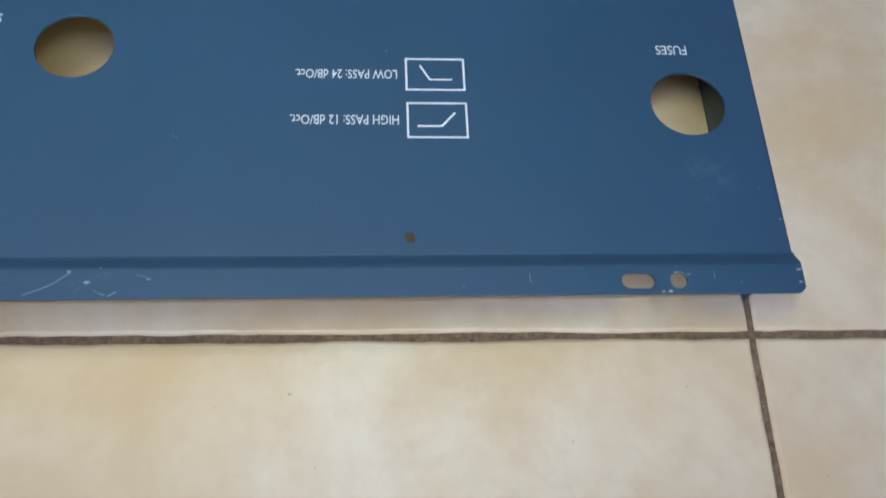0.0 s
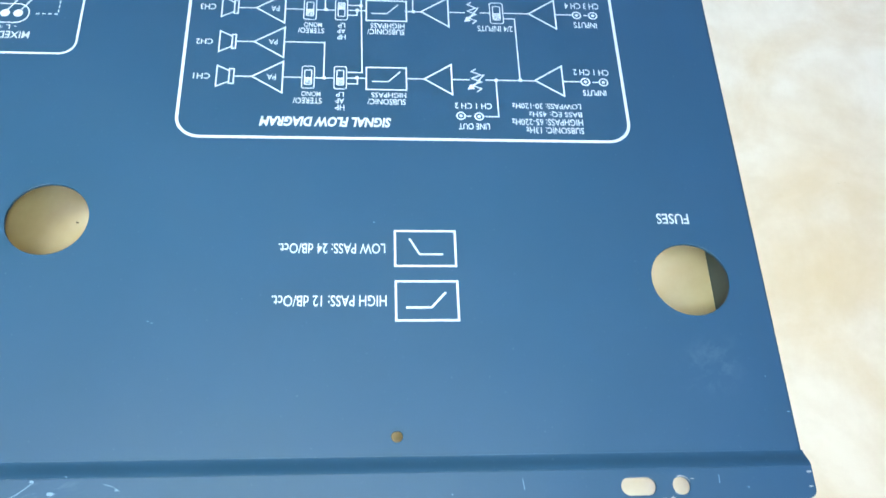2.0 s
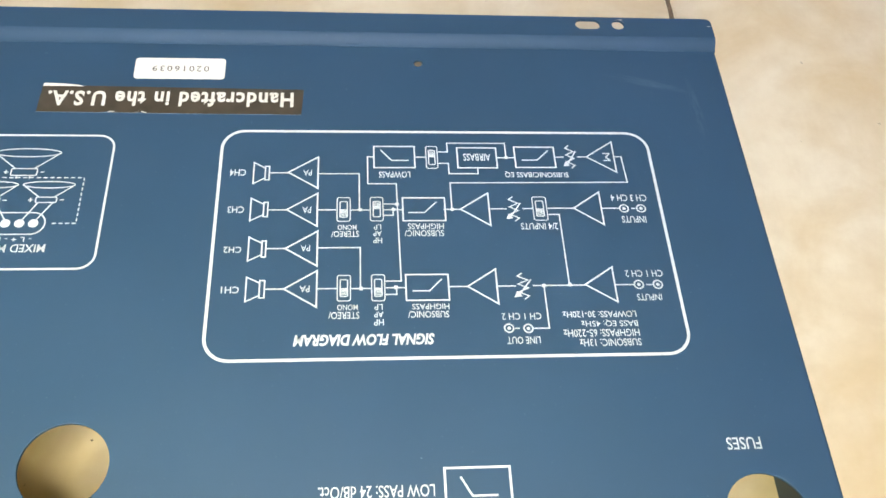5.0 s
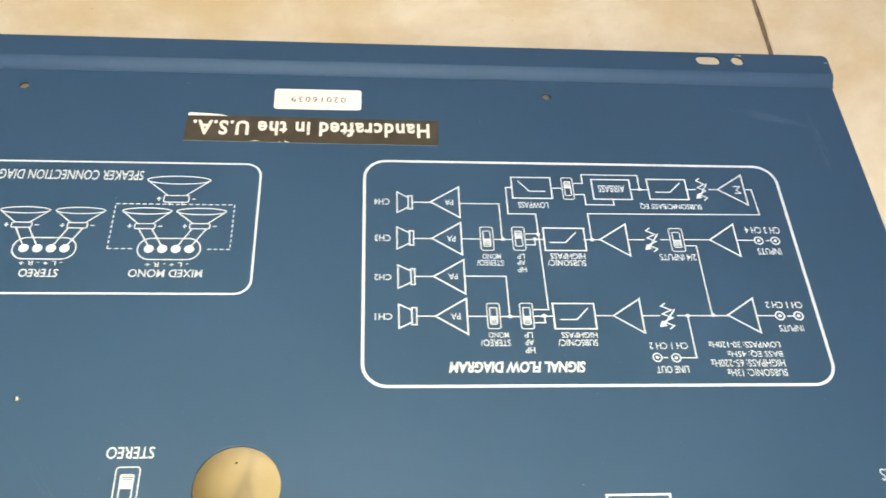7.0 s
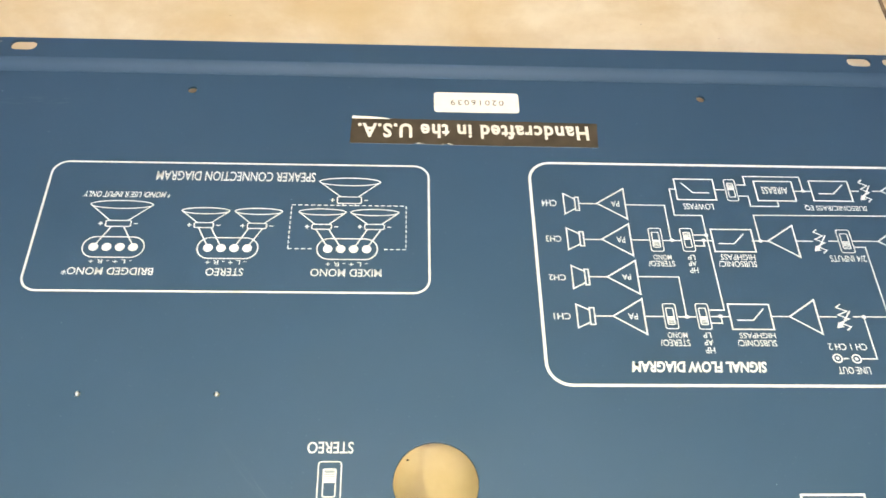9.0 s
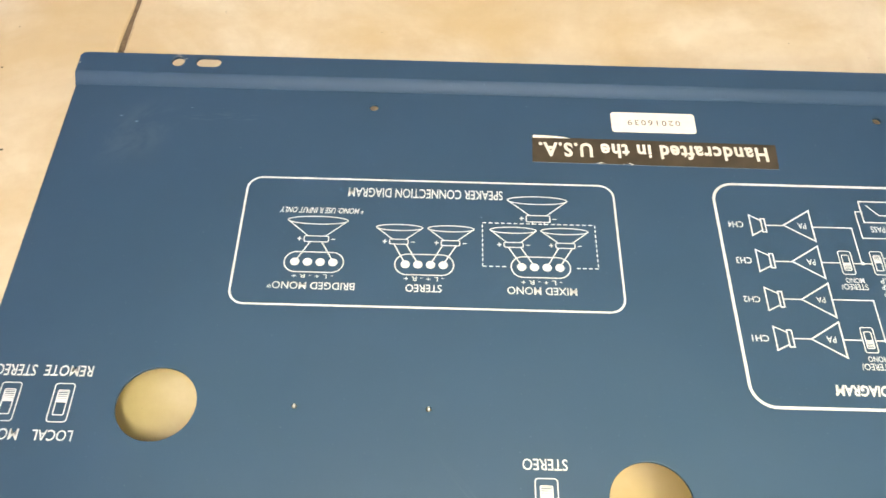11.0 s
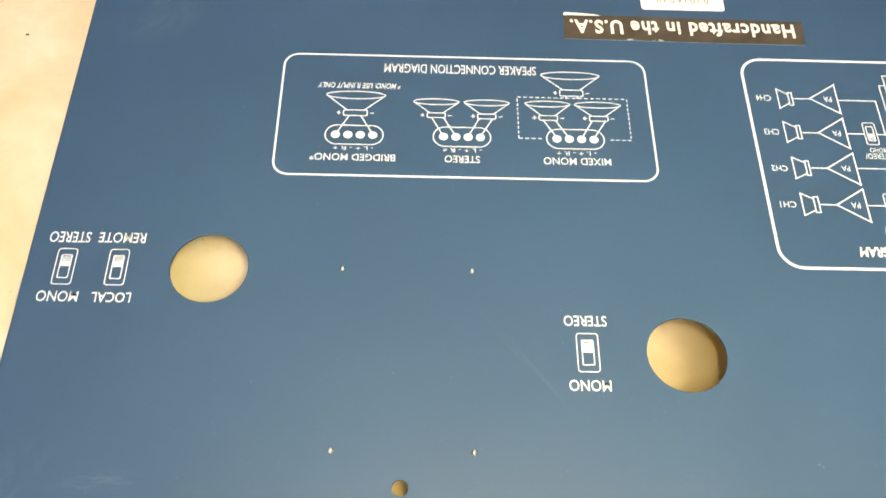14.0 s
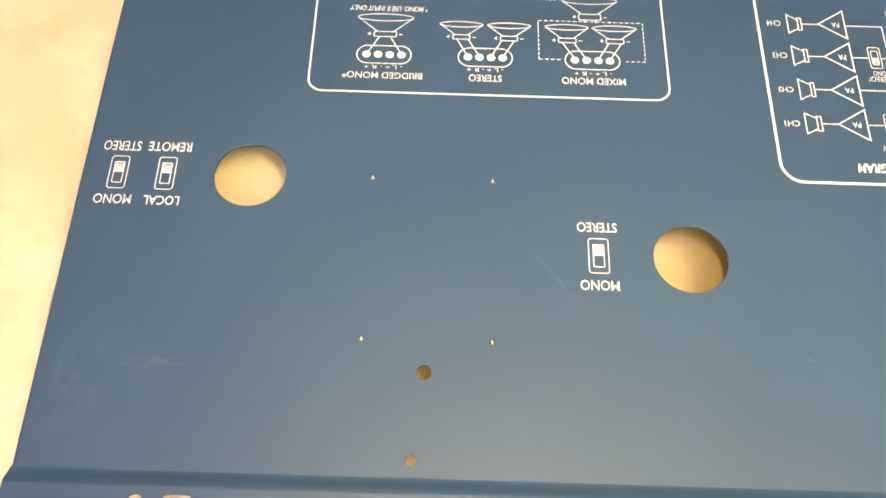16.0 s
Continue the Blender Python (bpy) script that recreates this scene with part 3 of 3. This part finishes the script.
# Speaker connection diagram
sheet_print = diagram("speaker_connection_diagram", -172.9, 33.6, -37.3, 88.5, 5.5, 0.76, "white printed diagram of three loudspeaker hookups")
text('SPEAKER CONNECTION DIAGRAM', -135.5, 80.4, -78.5, 84.7)
text('* MONO: USE R INPUT ONLY', -159.8, 72.3, -129.3, 75, 0.015, 0.25)
cone(-145.4, 69.2, 10.8, -149.6, 59.7, -141, 62.2)
line((-147.5, 59.5), (-152.0, 51.0))
line((-143.2, 59.6), (-138.5, 51.3))
terminals(-155.6, 46.9, -134.9, 55.3)
text('BRIDGED MONO*', -160.4, 39.7, -130.3, 42.8)
text('- L + - R +', -152.4, 44.4, -138, 46)
cone(-115.9, 66.9, 8.3, -119.2, 59.6, -112.6, 61.7)
line((-117.6, 59.6), (-113.4, 51.5))
line((-113.3, 59.7), (-108.8, 51.3))
cone(-97.4, 66.9, 8.3, -100.8, 59.5, -94.2, 61.7)
line((-100.3, 59.5), (-104.3, 51.7))
line((-95.4, 59.6), (-99.9, 51.6))
terminals(-116.9, 46.8, -96.3, 55.4)
text('STEREO', -112.8, 39.8, -100.3, 42.9)
text('- L + - R +', -113.5, 44.3, -99.6, 46.1)
cone(-75, 67, 8.3, -78.4, 59.5, -71.6, 61.6)
cone(-56.5, 67, 8.5, -59.9, 59.6, -53.1, 61.8)
cone(-65.8, 80.7, 11, -70.1, 70.9, -61.5, 73.8)
line((-68.0, 70.9), (-68.0, 69.6))
line((-63.6, 70.9), (-63.6, 69.6))
line((-76.9, 59.4), (-72.3, 51.6))
line((-72.5, 59.5), (-67.8, 51.5))
line((-59.0, 59.6), (-63.4, 51.6))
line((-54.1, 59.7), (-58.9, 51.7))
terminals(-76.1, 46.9, -55.3, 55.5)
text('MIXED MONO', -77.7, 39.9, -53.6, 43)
text('- L + - R +', -72.8, 44, -58.5, 45.8)
dashed(-86.1, 51.2, -45.4, 70)

# Legends beside the holes
sheet_print = cover
text('STEREO', -243.2, 4.6, -229.8, 8.7)
text('REMOTE', -227.1, 4.8, -211.7, 8.7)
switch(-239.5, -11.1, -232.8, 2.5)
switch(-222.6, -11.1, -215.9, 2.5)
text('LOCAL', -225.5, -17.1, -213, -13.5)
text('MONO', -242.9, -17.1, -229.7, -13.3)
text('STEREO', -74.5, -22.7, -60.7, -19)
switch(-71.1, -38.5, -63.8, -25)
text('MONO', -74.1, -44.6, -61, -40.9)
box(72.9, -48.1, 92.2, -35.6, 0.72)
box(73, -66.7, 92.3, -53.5, 0.72)
text('LOW PASS: 24 dB/Oct.', 36.2, -43.8, 69.8, -40.2)
text('HIGH PASS: 12 dB/Oct.', 35, -62, 70.1, -58.3)
line((77.5, -38.3), (80.7, -44.0), (88.2, -44.0), w=0.62)
line((76.1, -62.4), (84.0, -62.4), (88.6, -57.2), w=0.72)
text('FUSES', 159.8, -32.4, 170.7, -28.5)

# ---------------------------------------------------------------- stickers
def sticker(name, pts, mat, label, z=0.12):
    me = cut_sheet(name, [pts], 0.12, 0.0, mat)
    ob = part(name, me, mat, cover, label)
    ob.location.z = z * MM
    return ob


serial_label = sticker("serial_label", rounded(-34.9, 115.8, -1.6, 126.2, 1.4, 5), LABEL_WHITE, "small white paper label with grey digits")
digits = part("digits", letters("02016039", -28.4, 119.5, -7.6, 122.3, 0.004, 0.0, LABEL_INK, 1.3), LABEL_INK, serial_label)
digits.location.z = 0.04 * MM
banner = sticker("banner_sticker", [(-66.8, 99.3), (-43.2, 99.1), (-41.7, 100.1), (-39.8, 99.2), (-32.2, 99.0), (-30.2, 99.6), (-27.7, 98.9), (27.4, 98.7),
                                    (28.1, 111.0), (-51.2, 111.9), (-66.4, 111.9)], STICKER, "worn dark sticker with white lettering and torn edge")
words = part("lettering", letters("Handcrafted in the U.S.A.", -64.0, 102.3, 24.4, 109.5, 0.032, 0.0, STICKER_INK, 1.13), STICKER_INK, banner)
words.location.z = 0.04 * MM
torn = part("torn_backing", fill(bmesh.new(), [(-66.4, 111.6), (-51.4, 111.6), (-54.2, 112.3), (-59.2, 112.8), (-66.0, 113.1)]), LABEL_WHITE, banner, "white torn paper backing")
torn.location.z = 0.06 * MM
for k, curl in enumerate((((-42.4, 99.3), (-40.9, 99.9), (-38.6, 99.6), (-40.6, 99.5)), ((-33.0, 99.2), (-31.6, 99.3), (-30.2, 100.3), (-31.4, 99.5)), ((-29.8, 99.9), (-27.9, 99.1), (-28.6, 99.0), (-30.0, 99.5)))):
    bit = part("torn_backing", fill(bmesh.new(), curl), LABEL_WHITE, banner)
    bit.location.z = (0.08 + 0.02 * k) * MM
rim_line = part("sticker_edge", stroke(bmesh.new(), [(-66.7, 99.3), (-43.2, 99.1), (-26.0, 98.9), (27.4, 98.7)], 0.16), RUB, banner)
rim_line.location.z = 0.05 * MM

# ---------------------------------------------------------------- rivets, scratches and chips
def rivet(x, y):
    """The bright end of a screw that sits in the sheet."""
    bm = bmesh.new()
    bmesh.ops.create_uvsphere(bm, u_segments=12, v_segments=6, radius=0.72 * MM)
    for v in bm.verts:
        v.co.x *= 0.7
        v.co.y *= 1.15
    for f in bm.faces:
        f.smooth = True
    ob = part("screw_end", bm, BARE, cover, "bare steel screw end")
    ob.location = (x * MM, y * MM, 0.05 * MM)


for x, y in RIVETS:
    rivet(x, y)


def scratch(w, z, *pts):
    ob = part("scratch", stroke(bmesh.new(), pts, w), RUB, cover)
    ob.location.z = (z + 0.05) * MM


def chip(x, y, size, z, seed, mat=None):
    """A spot where the paint is knocked off, of uneven outline."""
    rng = random.Random(seed)
    pts = [(x + size * rng.uniform(0.5, 1.3) * math.cos(k * 0.7854), y + 0.55 * size * rng.uniform(0.4, 1.3) * math.sin(k * 0.7854)) for k in range(8)]
    ob = part("paint_chip", fill(bmesh.new(), pts), mat or CHIP, cover)
    ob.location.z = (z + 0.06) * MM


scratch(0.24, LIFT, (-38.0, -121.6), (-33.5, -119.9), (-29.5, -117.8), (-25.5, -114.6))
scratch(0.16, LIFT, (-18.8, -120.2), (-17.0, -121.2), (-14.8, -122.0))
scratch(0.32, LIFT, (-14.3, -122.2), (-12.0, -120.8))
scratch(0.14, LIFT, (-7.0, -115.4), (-4.5, -116.1), (-2.5, -117.3))
scratch(0.22, LIFT, (107.9, -116.0), (108.3, -119.0))
scratch(0.25, LIFT, (164.9, -115.8), (164.8, -118.2))
scratch(0.18, 0.0, (-249.0, -58.0), (-248.9, -50.0))
scratch(0.15, 0.0, (-248.9, -18.0), (-248.9, -9.0))
for k, (x, y, r, z) in enumerate(((-20.6, -117.7, 1.1, LIFT), (-26.0, -114.4, 0.8, LIFT), (-17.2, -113.2, 0.4, LIFT), (-3.4, -117.0, 0.6, LIFT),
                                  (88.0, -120.0, 0.4, LIFT), (173.0, -119.5, 0.35, LIFT), (190.7, -96.8, 0.5, 0.0), (185.8, -85.5, 0.35, 0.0), (66.3, -32.4, 0.3, 0.0),
                                  (-1.2, -66.7, 0.3, 0.0), (0.0, -67.3, 0.3, 0.0), (-227.0, 117.5, 0.6, 0.0), (-220.4, 114.7, 0.7, 0.0),
                                  (-200.3, 122.7, 0.4, 0.0), (-86.5, 72.5, 0.3, 0.0), (-68.0, 128.0, 0.3, 0.0))):
    chip(x, y, r, z, k, RUB)
for k, (x, y, r, z) in enumerate(((150.5, -122.2, 0.9, LIFT), (148.4, -122.3, 0.6, LIFT), (156.9, -116.8, 0.5, LIFT), (192.0, -115.4, 0.8, LIFT), (191.6, -119.5, 0.6, LIFT),
                                  (-209.8, 149.7, 0.9, LIFT), (-206.4, 147.6, 0.4, LIFT), (191.8, 145.8, 0.8, LIFT), (155.0, 148.8, 0.9, LIFT), (-249.0, 144.0, 0.6, LIFT))):
    chip(x, y, r, z, 50 + k)


edge_rng = random.Random(31)
for k in range(16):
    chip(XL + edge_rng.uniform(0.15, 0.55), edge_rng.uniform(-78.0, 28.0), edge_rng.uniform(0.16, 0.42), 0.0, 90 + k, CHIP if k % 3 else RUB)


def worn_rim(x, y, r, start, sweep, seed):
    """Bare metal where a screw head rubbed the paint round a fixing hole."""
    rng = random.Random(seed)
    n = 12
    ring = []
    for k in range(n + 1):
        a = radians(start + sweep * k / n)
        out = r + 0.06 + 0.42 * rng.random() * math.sin(math.pi * k / n)
        ring.append(((x + r * math.cos(a), y + r * math.sin(a)), (x + out * math.cos(a), y + out * math.sin(a))))
    bm = bmesh.new()
    for (a, b), (c, d) in zip(ring, ring[1:]):
        fill(bm, [a, b, d, c])
    part("worn_rim", bm, CHIP, cover, "bare worn metal rim").location.z = (LIFT + 0.05) * MM


worn_rim(153.6, -118.6, 2.6, 20, 150, 1)
worn_rim(153.6, -118.6, 2.6, 200, 60, 2)
worn_rim(-209.6, 146.0, 2.6, -40, 190, 3)
worn_rim(153.6, 146.0, 2.6, 10, 110, 4)


def crumb(x, y, size, seed):
    """A crumb of dirt lying on a tile."""
    rng = random.Random(seed)
    bm = bmesh.new()
    bmesh.ops.create_icosphere(bm, subdivisions=1, radius=size * MM)
    for v in bm.verts:
        v.co = Vector((v.co.x * rng.uniform(1.0, 1.8), v.co.y * rng.uniform(0.6, 1.0), v.co.z * rng.uniform(0.3, 0.5)))
    low = min(v.co.z for v in bm.verts)
    ob = part("crumb", bm, CRUMB, None)
    ob.location = (x * MM, y * MM, -low)
    tagged(ob, "tiny dark crumb of dirt on a cream tile", "crumb", "crumbs on the floor")


crumb(-299.3, 139.8, 0.7, 1)
crumb(-314.3, 191.5, 0.5, 2)
crumb(-44.0, -6.0, 0.45, 3)

# ---------------------------------------------------------------- floor tiles
PITCH = 463.5
JOINT_X, JOINT_Y = 2.2, 2.8
TURN = -0.3          # how the joints along x run
LEAN = math.tan(radians(0.8))   # the joints along y run a little out of square
CORNER = (197.2, -117.3)


def tile_mesh(seed):
    """One tile with a slightly wavy rim and rounded edges (mm, upper face at z = 0)."""
    rng = random.Random(seed)
    half_x, half_y = (PITCH - JOINT_X) / 2, (PITCH - JOINT_Y) / 2
    ring = []
    per = 90
    corners = [(-half_x, -half_y), (half_x, -half_y), (half_x, half_y), (-half_x, half_y)]
    for k in range(4):
        (ax, ay), (bx, by) = corners[k], corners[(k + 1) % 4]
        side = math.hypot(bx - ax, by - ay)
        drift = 0.0
        for j in range(per):
            s = j / per
            drift = 0.7 * drift + rng.uniform(-0.28, 0.26)
            w = 0.0 if j == 0 else drift
            nx, ny = (by - ay) / side, -(bx - ax) / side
            ring.append((ax + (bx - ax) * s + nx * w, ay + (by - ay) * s + ny * w))
    bm = bmesh.new()
    layers = []
    for inset, z in ((0.0, -8.0), (0.0, -1.4), (0.5, -0.5), (1.6, 0.0)):
        f = (half_x - inset) / half_x
        layers.append([bm.verts.new(((x + LEAN * y) * f * MM, y * f * MM, z * MM)) for x, y in ring])
    n = len(ring)
    for a, b in zip(layers, layers[1:]):
        for k in range(n):
            bm.faces.new((a[k], a[(k + 1) % n], b[(k + 1) % n], b[k])).smooth = True
    bm.faces.new(layers[-1])
    return mesh_of(bm, "tile", TILE)


TILE_MESHES = [tile_mesh(s) for s in range(4)]
turn_floor = Matrix.Translation((CORNER[0] * MM, CORNER[1] * MM, 0)) @ pose(0, 0, 0, 0, 0, TURN)
pick = random.Random(5)
for i in range(-6, 6):
    for j in range(-6, 6):
        ob = new("tile", pick.choice(TILE_MESHES))
        ob.parent = floor
        ob.matrix_basis = turn_floor @ Matrix.Translation((((i + 0.5) + LEAN * (j + 0.5)) * PITCH * MM, (j + 0.5) * PITCH * MM, 0))
